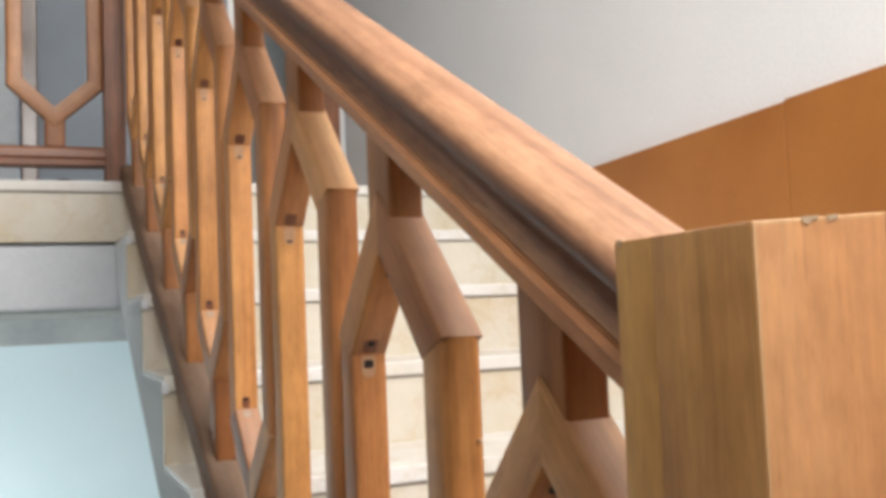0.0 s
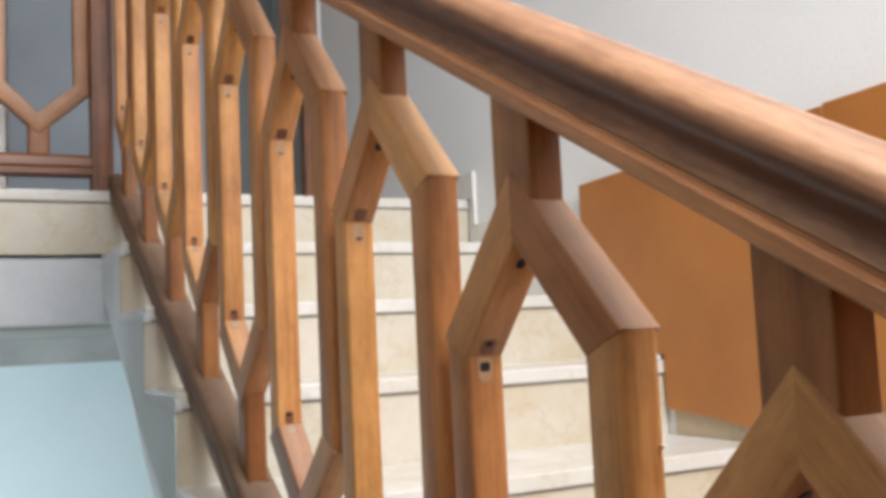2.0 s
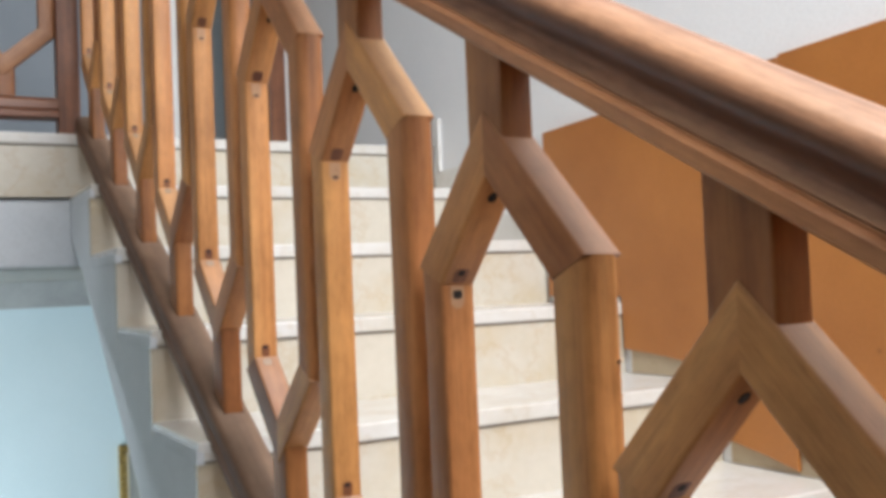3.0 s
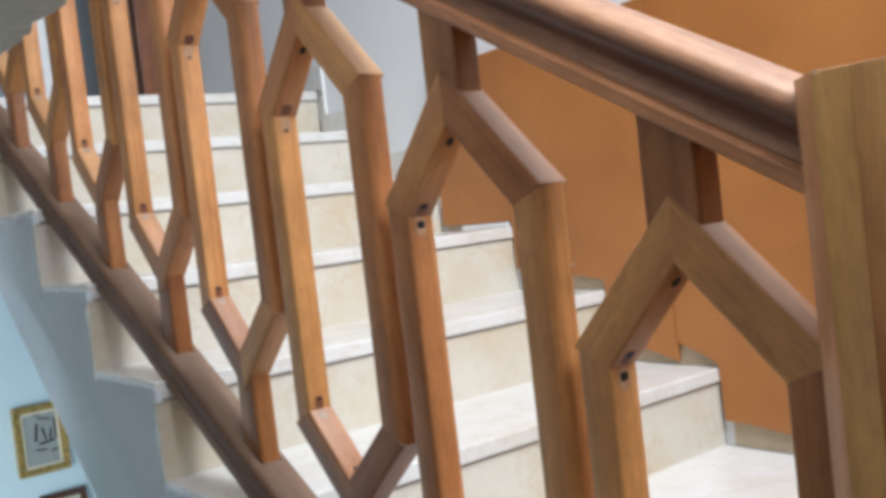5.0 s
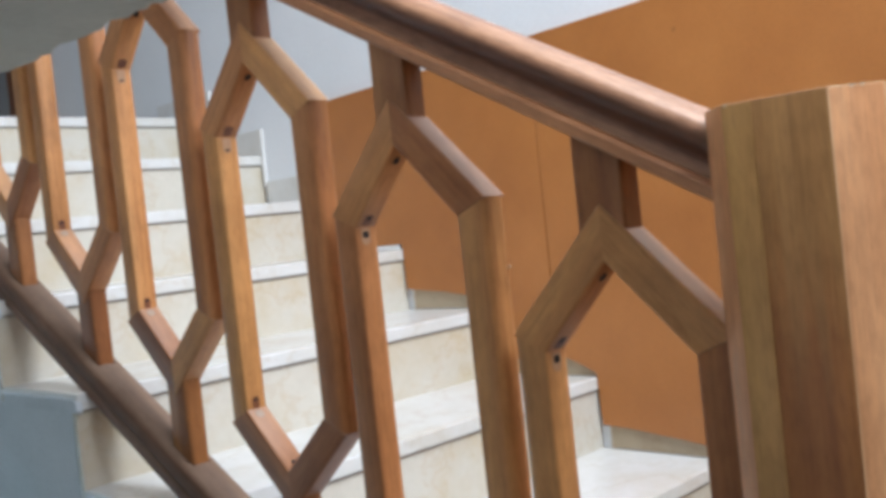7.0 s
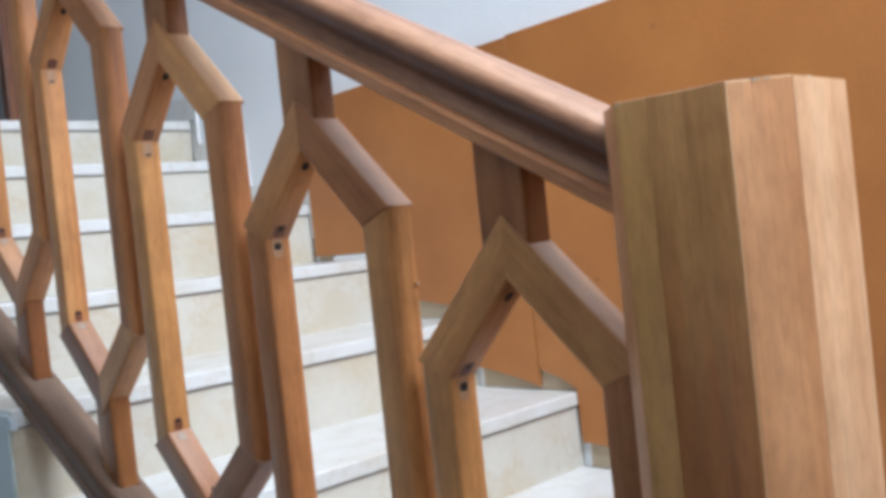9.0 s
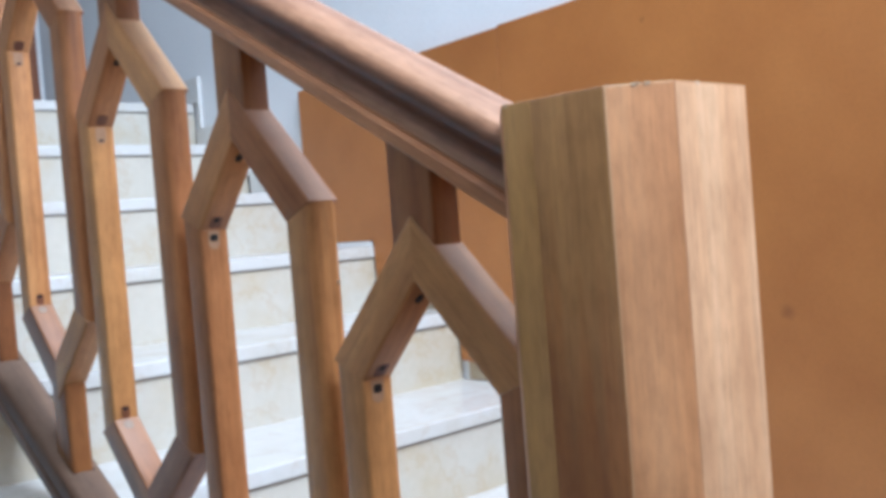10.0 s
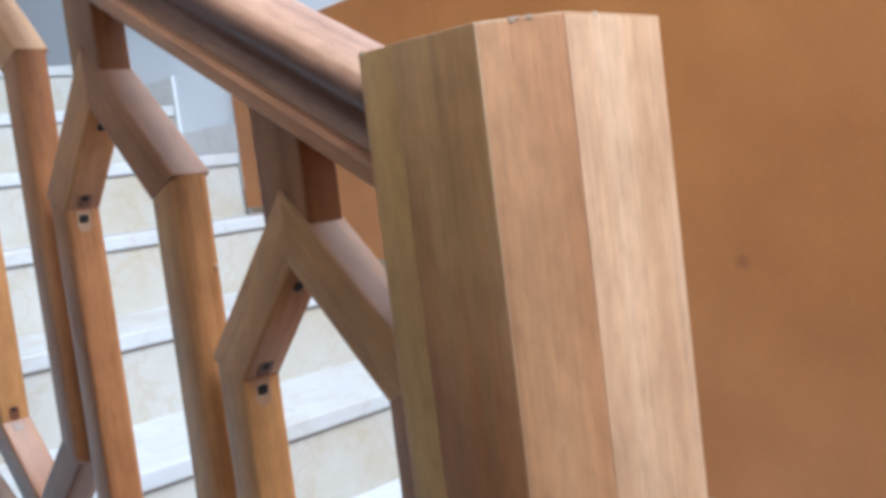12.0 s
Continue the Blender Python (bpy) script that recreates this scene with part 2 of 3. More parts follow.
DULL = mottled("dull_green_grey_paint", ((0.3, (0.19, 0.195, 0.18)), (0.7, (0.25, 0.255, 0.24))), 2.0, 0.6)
CEILING = mottled("ceiling_paint", ((0.3, (0.72, 0.73, 0.73)), (0.7, (0.78, 0.79, 0.79))), 2.0, 0.7)
def stained_board(name, stops, spots):
    """Fibreboard with a broad mottle and a few dark spots at places (y, z, size)."""
    m = mottled(name, stops, 3.0, 0.42, 0.08, 150)
    nodes, links, bsdf = m.node_tree.nodes, m.node_tree.links, m.node_tree.nodes["Principled BSDF"]
    colour = bsdf.inputs["Base Color"].links[0].from_socket
    coord = nodes.new("ShaderNodeTexCoord")
    wob = noise_node(nodes, links, coord.outputs["Object"], 55.0, 3)
    add = nodes.new("ShaderNodeVectorMath")
    add.operation = "MULTIPLY_ADD"
    links.new(wob.outputs["Color"], add.inputs[0])
    add.inputs[1].default_value = (0.0, 0.016, 0.016)
    links.new(coord.outputs["Object"], add.inputs[2])
    for y, z, size in spots:
        d = nodes.new("ShaderNodeVectorMath")
        d.operation = "DISTANCE"
        links.new(add.outputs[0], d.inputs[0])
        d.inputs[1].default_value = (WALL_X - 0.016, y + 0.008, z + 0.008)
        spot = nodes.new("ShaderNodeMapRange")
        spot.inputs[1].default_value, spot.inputs[2].default_value, spot.inputs[3].default_value, spot.inputs[4].default_value = size * 0.3, size, 0.4, 0.0
        links.new(d.outputs["Value"], spot.inputs[0])
        colour = mixed(nodes, links, "MIX", spot.outputs[0], colour, (0.10, 0.035, 0.015))
    links.new(colour, bsdf.inputs["Base Color"])
    return m


WALL_X = 1.0757
PANEL = stained_board("brown_board", ((0.3, (0.34, 0.122, 0.029)), (0.7, (0.455, 0.180, 0.046))), [(0.155, 0.861, 0.017), (0.42, 1.438, 0.006), (-0.073, 0.754, 0.005), (0.30, 1.21, 0.005), (0.62, 0.93, 0.006)])
SKIRT_PALE = marble("pale_grey_marble", (0.70, 0.70, 0.69), (0.64, 0.63, 0.60), (0.5, 0.45, 0.38), 0.3)
SKIRT = marble("grey_cream_marble", (0.44, 0.36, 0.25), (0.38, 0.30, 0.20), (0.30, 0.22, 0.13), 0.4)
HALF = marble("brown_stone", (0.22, 0.17, 0.13), (0.18, 0.13, 0.09), (0.12, 0.09, 0.06), 0.35)
FLOOR = marble("floor_marble", (0.66, 0.62, 0.55), (0.58, 0.52, 0.42), (0.45, 0.33, 0.2), 0.25)
DOORDARK = plain("dark_grey_door", (0.17, 0.20, 0.22), 0.4)
FRAMEWHITE = plain("white_frame_paint", (0.78, 0.79, 0.80), 0.4)
DARKWOOD = wood("dark_glossy_wood", (0.05, 0.022, 0.012), (0.09, 0.04, 0.022), (0.14, 0.065, 0.04), rough=0.2, coat=0.6)
PANE = plain("frosted_pane", (0.38, 0.43, 0.48), 0.3)
BLACK = plain("black_cloth", (0.018, 0.018, 0.02), 0.8)
GOLD = metallic("gilt_frame", (0.62, 0.44, 0.16), 0.38)
SLIP = plain("cream_slip_paint", (0.74, 0.70, 0.56), 0.35)
INK = plain("black_ink", (0.02, 0.02, 0.025), 0.5)
PAPER = plain("grey_green_paper", (0.30, 0.33, 0.32), 0.5)
GAP_WHITE = plain("bright_gap_white", (0.86, 0.87, 0.87), 0.3)
GROUT = plain("dark_joint", (0.24, 0.215, 0.185), 0.8)


# ---- building helpers ----
def mesh_object(name, bm, mat, parent=None, matrix=None, label=""):
    me = bpy.data.meshes.new(name)
    bmesh.ops.recalc_face_normals(bm, faces=bm.faces)
    bm.to_mesh(me)
    bm.free()
    me.materials.append(mat)
    ob = new(name, me)
    if matrix is not None:
        ob.matrix_basis = matrix
    if parent is not None:
        ob.parent = parent
    if label:
        ob["label"] = label
    return ob


def part(name, bm, mat, parent, label="", matrix=None):
    return mesh_object(name, bm, mat, parent, matrix, label)


def smooth(ob, degrees=35):
    me = ob.data
    for p in me.polygons:
        p.use_smooth = True
    me.set_sharp_from_angle(angle=radians(degrees))
    return ob


def empty(name, place=(0, 0, 0)):
    e = new(name)
    e.location = place
    e.empty_display_size = 0.1
    return e


def box(x0, y0, z0, x1, y1, z1, bevel=0.0, segments=2):
    bm = bmesh.new()
    bmesh.ops.create_cube(bm, size=1, matrix=Matrix.LocRotScale(((x0 + x1) / 2, (y0 + y1) / 2, (z0 + z1) / 2), None, (x1 - x0, y1 - y0, z1 - z0)))
    if bevel:
        bmesh.ops.bevel(bm, geom=bm.edges[:], offset=bevel, segments=segments, affect="EDGES", profile=0.6)
    return bm


def prism(outline, a, b, to3, bevel=0.0, segments=2):
    """A closed outline of (u, v), drawn out from a to b along the third axis; to3(u, v, w) gives the place."""
    bm = bmesh.new()
    low = [bm.verts.new(to3(u, v, a)) for u, v in outline]
    high = [bm.verts.new(to3(u, v, b)) for u, v in outline]
    bm.faces.new(low)
    bm.faces.new(high)
    for i in range(len(outline)):
        j = (i + 1) % len(outline)
        bm.faces.new((low[i], low[j], high[j], high[i]))
    bmesh.ops.recalc_face_normals(bm, faces=bm.faces)
    if bevel:
        bmesh.ops.bevel(bm, geom=bm.edges[:], offset=bevel, segments=segments, affect="EDGES", profile=0.6)
    return bm


def stick(outline, x0, x1, way, bevel=0.0048, outer=0, radius=0.0):
    """A bar with the outline (y, z), from x0 to x1: its mesh, with local z along the way (y, z), and its matrix.
    The long edges on the outer side (+1 or -1 along y) are rounded to the radius."""
    cy = sum(p[0] for p in outline) / len(outline)
    cz = sum(p[1] for p in outline) / len(outline)
    a = math.atan2(-way[0], way[1])
    m = Matrix.Translation((0, cy, cz)) @ Matrix.Rotation(a, 4, "X")
    inv = m.inverted()
    bm = prism(outline, x0, x1, lambda u, v, w: inv @ Vector((w, u, v)))
    def long(side):
        lo, hi = min(v.co.x for v in bm.verts), max(v.co.x for v in bm.verts)
        return [e for e in bm.edges if abs((e.verts[0].co - e.verts[1].co).normalized().z) > 0.9
                and all(min(v.co.x - lo, hi - v.co.x) < 1e-5 for v in e.verts) and (not side or e.verts[0].co.y * side > 0)]
    if outer:
        bmesh.ops.bevel(bm, geom=long(-outer), offset=bevel, segments=2, affect="EDGES", profile=0.5)
        bmesh.ops.bevel(bm, geom=[e for e in long(outer) if e.is_manifold and abs(e.calc_face_angle(0)) > 1.2], offset=radius, segments=5, affect="EDGES", profile=0.5)
    else:
        bmesh.ops.bevel(bm, geom=long(0), offset=bevel, segments=3, affect="EDGES", profile=0.55)
    return bm, m


# ---- stairs: numbers shared by all that follows ----
RUN, RISE = 0.306, 0.17
Y0, TOP = 2.242, 1.53            # nosing of the top step, and the upper floor
SLOPE = RISE / RUN
STEP_LEFT = -0.055
PITCH, LIFT = 0.2765, 0.1505     # from one baluster to the next
LOWER = -1.25                    # floor of the lower room
SOUTH = -1.5                     # wall behind the half landing
HIGH = 3.7                       # ceiling of the stairwell
SLAB_X, SLAB_Z = -0.405, 1.2645   # edge and underside of the upper floor's slab
FAR_LOW, FAR_UP = 4.3, 3.55

# ---- setting ----
def setting(name, bm, mat, label, category):
    ob = mesh_object(name, bm, mat)
    return tagged(ob, label, category, kind="structure")


setting("wall_east", box(WALL_X, SOUTH - 0.2, LOWER, WALL_X + 0.2, FAR_LOW + 0.2, HIGH), WALL, "smooth white painted wall beside the marble stairs", "wall")
setting("wall_north_lower", box(-3.0, FAR_LOW, LOWER, WALL_X, FAR_LOW + 0.2, 1.17), CYAN, "pale turquoise painted wall of the lower room", "wall")
setting("floor", box(-3.2, SOUTH - 0.2, LOWER - 0.15, WALL_X, FAR_LOW + 0.2, LOWER), FLOOR, "cream marble floor of the lower room", "floor")
setting("floor_half_landing", box(-1.0, SOUTH, -0.15, WALL_X, -0.26, 0.0, 0.004), HALF, "brown stone half landing at the foot of the stairs", "floor")


def wall_with_openings(name, u0, u1, v0, v1, w0, w1, openings, mat, label, category="wall", place=lambda u, v, w: (u, w, v)):
    """A wall in blocks round its openings (u0, u1, v0, v1); place(u, v, w) turns along, up and through into x, y, z."""
    bm = bmesh.new()
    us = sorted({u0, u1, *(q for o in openings for q in o[:2])})
    vs = sorted({v0, v1, *(q for o in openings for q in o[2:])})
    for a, b in zip(us, us[1:]):
        for c, d in zip(vs, vs[1:]):
            if any(o[0] <= a and b <= o[1] and o[2] <= c and d <= o[3] for o in openings):
                continue
            low, high = place(a, c, w0), place(b, d, w1)
            middle = [(p + q) / 2 for p, q in zip(low, high)]
            bmesh.ops.create_cube(bm, size=1, matrix=Matrix.LocRotScale(middle, None, [q - p for p, q in zip(low, high)]))
    bmesh.ops.remove_doubles(bm, verts=bm.verts[:], dist=0.0005)
    inner = [f for f in bm.faces if sum(1 for g in bm.faces if g is not f and (g.calc_center_median() - f.calc_center_median()).length < 1e-4)]
    bmesh.ops.delete(bm, geom=inner, context="FACES")
    return setting(name, bm, mat, label, category)


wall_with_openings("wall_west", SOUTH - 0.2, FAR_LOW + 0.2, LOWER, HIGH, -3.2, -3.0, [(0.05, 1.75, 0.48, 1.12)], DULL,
                   "plain dull green-grey wall closing the room, with an opening added for a fill lamp", "wall", lambda u, v, w: (w, u, v))
# Unseen wall, added to hold the lower room's fill lamp.
wall_with_openings("wall_lower_south", -3.0, -0.9, LOWER, SLAB_Z - 0.005, 2.29, 2.36, [(-2.1, -1.0, -0.95, 0.35)], DULL, "unseen plain wall closing the lower room, with an opening added for a fill lamp")
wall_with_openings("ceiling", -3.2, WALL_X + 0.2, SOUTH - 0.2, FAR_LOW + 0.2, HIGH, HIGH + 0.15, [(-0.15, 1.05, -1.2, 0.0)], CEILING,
                   "plain white ceiling with an opening added over the stairwell for a fill lamp", "ceiling", lambda u, v, w: (u, v, w))
wall_with_openings("wall_south", -3.0, WALL_X, LOWER, HIGH, SOUTH - 0.2, SOUTH, [(-0.65, 1.04, 2.3, 3.4)], DULL, "dull painted wall with the window that lights the stairs")
DOOR = (0.60, 1.035, TOP, TOP + 2.05)
GLASS = (-1.1, -0.29, TOP + 0.02, TOP + 2.05)
wall_with_openings("wall_north_upper", -3.0, WALL_X, TOP, HIGH, FAR_UP, FAR_UP + 0.12, [DOOR, GLASS], WALL_SHADED, "white painted wall behind the upper landing with a doorway, its shade put into the colour")
setting("wall_dark_room", box(-0.2, FAR_LOW - 0.02, TOP, WALL_X, FAR_LOW + 0.05, HIGH), DOORDARK, "dark wall of the room behind the open doorway", "wall")
setting("wall_between_rooms", box(-0.2, FAR_UP + 0.12, TOP, -0.1, FAR_LOW - 0.02, HIGH), WALL, "plain wall between the upper rooms", "wall")

# upper floor slab beside the stairwell, with a ragged plaster edge
def ragged_slab():
    bm = bmesh.new()
    rnd = random.Random(5)
    edge = []
    y = SOUTH
    while y < Y0:
        edge.append((SLAB_X + rnd.uniform(-0.003, 0.004) + 0.004 * noise.noise(Vector((y * 9, 0, 0))), y))
        y += 0.012
    edge.append((SLAB_X, Y0))
    low = [bm.verts.new((x, y, SLAB_Z + rnd.uniform(-0.002, 0.002))) for x, y in edge]
    mid = [bm.verts.new((x + rnd.uniform(0.0, 0.005), y, SLAB_Z + 0.012)) for x, y in edge]
    up = [bm.verts.new((SLAB_X, y, TOP - 0.03)) for x, y in edge]
    back = [bm.verts.new((x - 0.02 + rnd.uniform(-0.006, 0.006), y, SLAB_Z)) for x, y in edge]
    corners = [bm.verts.new((-3.0, Y0, SLAB_Z)), bm.verts.new((-3.0, SOUTH, SLAB_Z))]
    for i in range(len(edge) - 1):
        bm.faces.new((low[i], low[i + 1], back[i + 1], back[i]))
        bm.faces.new((low[i], mid[i], mid[i + 1], low[i + 1]))
        bm.faces.new((mid[i], up[i], up[i + 1], mid[i + 1]))
    bm.faces.new((*back, *corners))
    a = [bm.verts.new(p) for p in ((-3.0, SOUTH, TOP - 0.03), (-3.0, Y0, TOP - 0.03))]
    bm.faces.new((up[0], a[0], a[1], *reversed(up[1:])))
    return bm


setting("floor_slab_edge", ragged_slab(), PLASTER, "rough grey plastered underside and edge of the upper floor slab", "ceiling")
setting("floor_upper_side", box(-3.0, SOUTH, TOP - 0.03, SLAB_X - 0.01, Y0 + 0.02, TOP), FLOOR, "cream marble floor of the upper storey", "floor")
setting("floor_upper_landing", box(-3.0, Y0 + 0.3, TOP - 0.03, WALL_X, FAR_LOW, TOP), FLOOR, "cream marble floor of the upper landing", "floor")
setting("landing_slab", box(-3.0, Y0 + 0.05, 1.174, WALL_X, FAR_LOW, TOP - 0.03), SIDE, "white painted concrete slab and beam under the landing", "slab")
setting("landing_beam", box(SLAB_X, Y0 + 0.02, 1.171, -0.006, Y0 + 0.05, 1.352, 0.012, 3), SIDE, "white painted concrete beam under the landing", "beam")
# Thin dark sheet under the slab; the ceiling's shade is its colour.
setting("ceiling_lower", box(-2.99, Y0 + 0.052, 1.168, WALL_X - 0.003, FAR_LOW - 0.061, 1.1735), DULL, "thin dark sheet standing in for the shade on the lower room's ceiling", "ceiling")
setting("cornice", box(-3.0, FAR_LOW - 0.06, 1.05, WALL_X, FAR_LOW, 1.172), SHADE_BAND, "dark grey strip standing in for the shade under the lower ceiling", "trim")

# ---- staircase ----
staircase = empty("staircase", (0, 0, 0))
tagged(staircase, "straight flight of cream marble stairs with white nosings", "staircase", kind="structure")
# concrete body under the steps: its side shows below the marble
body = [(Y0 + 0.045, 1.174), (Y0 + 0.045, TOP - 0.035)]
for k in range(1, 9):
    y, z = Y0 - (k - 1) * RUN + 0.03, TOP - k * RISE - 0.032
    body += [(y, z + RISE - 0.003), (y, z)]
body += [(Y0 - 8 * RUN + 0.03, -0.2), (0.9, -0.2), (0.9, -0.09), (2.625, 1.174)]
bm = prism(body, 0.03, WALL_X - 0.002, lambda u, v, w: (w, u, v))
part("slab", bm, SIDE, staircase, "grey-white painted concrete slab of the flight")
cheek = [(Y0 + 0.03, TOP - 0.036)]
for k in range(1, 8):
    y, z = Y0 - (k - 1) * RUN + 0.027, TOP - k * RISE - 0.0305
    cheek += [(y, z + RISE - 0.004 if k > 1 else TOP - 0.036), (y, z)]
y = Y0 - 7 * RUN + 0.027
cheek += [(y, z), (y, TOP - 0.30 - (Y0 - y) * SLOPE), (Y0 + 0.03, TOP - 0.30 + 0.03 * SLOPE)]
cheek = cheek[1:]
bm = prism(cheek, STEP_LEFT + 0.006, 0.0295, lambda u, v, w: (w, u, v))
part("cheek", bm, SIDE, staircase, "grey-white plastered side under the step ends")

def smear(left, seed):
    """Plaster drawn unevenly over the end of a step and down on its nosing."""
    bm = bmesh.new()
    rows = []
    for n in range(25):
        y = -0.0012 + (RUN + 0.006) * n / 24
        u = noise.noise(Vector((n * 0.45, seed * 3.7, 0)))
        top = -0.005 - 0.012 * abs(u) - (0.008 if n == 0 else 0)
        reach = 0.010 + 0.006 * u
        rows.append([bm.verts.new(p) for p in ((left + 0.003, y, top), (left - 0.0016, y, top - 0.004), (left - 0.0016, y, -0.034), (left + reach, y, -0.0345), (left + reach, y, top - 0.002))])
    for p, q in zip(rows, rows[1:]):
        for i in range(5):
            j = (i + 1) % 5
            bm.faces.new((p[i], p[j], q[j], q[i]))
    bm.faces.new(rows[0])
    bm.faces.new(rows[-1])
    return bm


for k in range(0, 9):
    y, z = Y0 - k * RUN, TOP - k * RISE
    left = SLAB_X if k == 0 else STEP_LEFT
    bm = box(left + (0.0055 if k else 0), 0, -0.03, WALL_X - 0.003, RUN + 0.028, 0, 0.004, 2)
    part("tread", bm, TREAD, staircase, "", Matrix.Translation((0, y, z)))
    bm = box(left + 0.004, 0, -RISE - 0.002, WALL_X - 0.003, 0.014, -0.034, 0.0015, 1)
    part("riser", bm, RISER, staircase, "", Matrix.Translation((0, y + 0.007, z)))
    if k > 0:
        bm = smear(left + 0.0045, k)
        part("smeared_end", bm, SIDE, staircase, "grey-white plaster smeared over the end of a step", Matrix.Translation((0, y, z)))
    bm = box(left + 0.012, 0, -0.034, WALL_X - 0.004, 0.02, -0.03)
    part("joint", bm, GROUT, staircase, "dark joint under the nosing", Matrix.Translation((0, y + 0.0045, z)))
for k in (0, 1, 2, 3, 4, 5, 6, 7):
    y, z = Y0 - k * RUN, TOP - k * RISE
    tall = 0.085 if k < 3 else 0.11 if k == 7 else 0.062
    foot = z - 0.1 if k < 3 else z + 0.001
    near = y + (-0.05 if k == 0 else -0.014 if k < 3 else 0.004)
    outline = [(near, foot), (near + 0.012, foot), (near + 0.012, z + 0.001), (y + RUN - 0.018, z + 0.001), (y + RUN - 0.018, z + tall), (near, z + tall)]
    bm = prism(outline, WALL_X - (0.014 if k < 3 else 0.006), WALL_X - 0.002, lambda u, v, w: (w, u, v), 0.0012, 1)
    tagged(mesh_object("skirting_slab", bm, SKIRT if k > 2 else SKIRT_PALE), "grey-cream marble skirting slab on the wall beside a step", "skirting", "skirting slabs", kind="structure")

# ---- boards on the wall ----
def board_top(y):
    return 1.531 - 0.0315 * y


def board(y0, y1, label):
    """A board cut to the steps below and left level above."""
    bottom = []
    ys = [y0]
    for k in range(8, 0, -1):
        y = Y0 - k * RUN
        if y0 < y < y1:
            ys.append(y - 0.005)
    ys.append(y1)
    for a, b in zip(ys, ys[1:]):
        k = math.ceil((Y0 - (a + b) / 2) / RUN - 1e-6)
        z = max(TOP - k * RISE, 0.0)
        near, far = {3: (0.0145, 0.0165), 5: (0.009, 0.05), 7: (0.08, 0.098)}.get(k, (0.024, 0.058))
        a += 0.004 if a > y0 else 0
        for n in range(7):
            f = n / 6
            bottom.append((a + (b - a) * f, z + near + (far - near) * f + (0.004 * math.sin(math.pi * f) if k > 3 else 0.0) + (0.002 if k > 3 else 0.0006) * noise.noise(Vector((a * 9, f * 4, k)))))
    drop = 0.004 if y0 > 0 else 0.0
    outline = bottom + [(y1, board_top(y1) - drop), (y0, board_top(y0) - drop)]
    bm = prism(outline, WALL_X - 0.016, WALL_X - 0.0065, lambda u, v, w: (w, u, v), 0.0008, 1)
    return tagged(mesh_object("wall_board", bm, PANEL), label, "board", "boards on the wall")


board(-1.3, 0.8135, "large orange-brown fibreboard sheet against the stair wall")
board(0.8165, 1.617, "orange-brown fibreboard sheet with a cut corner against the stair wall")

# White strip added to paint the bright gap between board and step.
bm = box(WALL_X - 0.019, 1.335, TOP - 3 * RISE, WALL_X - 0.0068, 1.531, TOP - 3 * RISE + 0.0128, 0.003, 2)
tagged(mesh_object("plastic_strip", bm, GAP_WHITE), "small white strip standing in for the bright gap under the board", "strip")

# ---- balustrade of the stairs ----
BX0, BX1 = -0.0145, 0.0200
HOLE_Z = 0.9177
# hexagon in the plane of the rail, relative to the upper screw hole
YO, YI = 0.0445, 0.0013           # upper bar: outer and inner face
RO, RI = -0.2135, -0.1705        # lower bar
MID = -0.0815
UP_O, UP_I = 0.0325, 0.0145      # bend, outer and inner
AP_O, AP_I = 0.1615, 0.104       # apex, outer and inner
LOW_O, LOW_I = -0.399, -0.379
LA_O, LA_I = -0.517, -0.458


def other(outline):
    """The same outline on the lower bar's side."""
    swap = {YO: RO, YI: RI}
    return [(swap[y] if y in swap else y, z) for y, z in reversed(outline)]


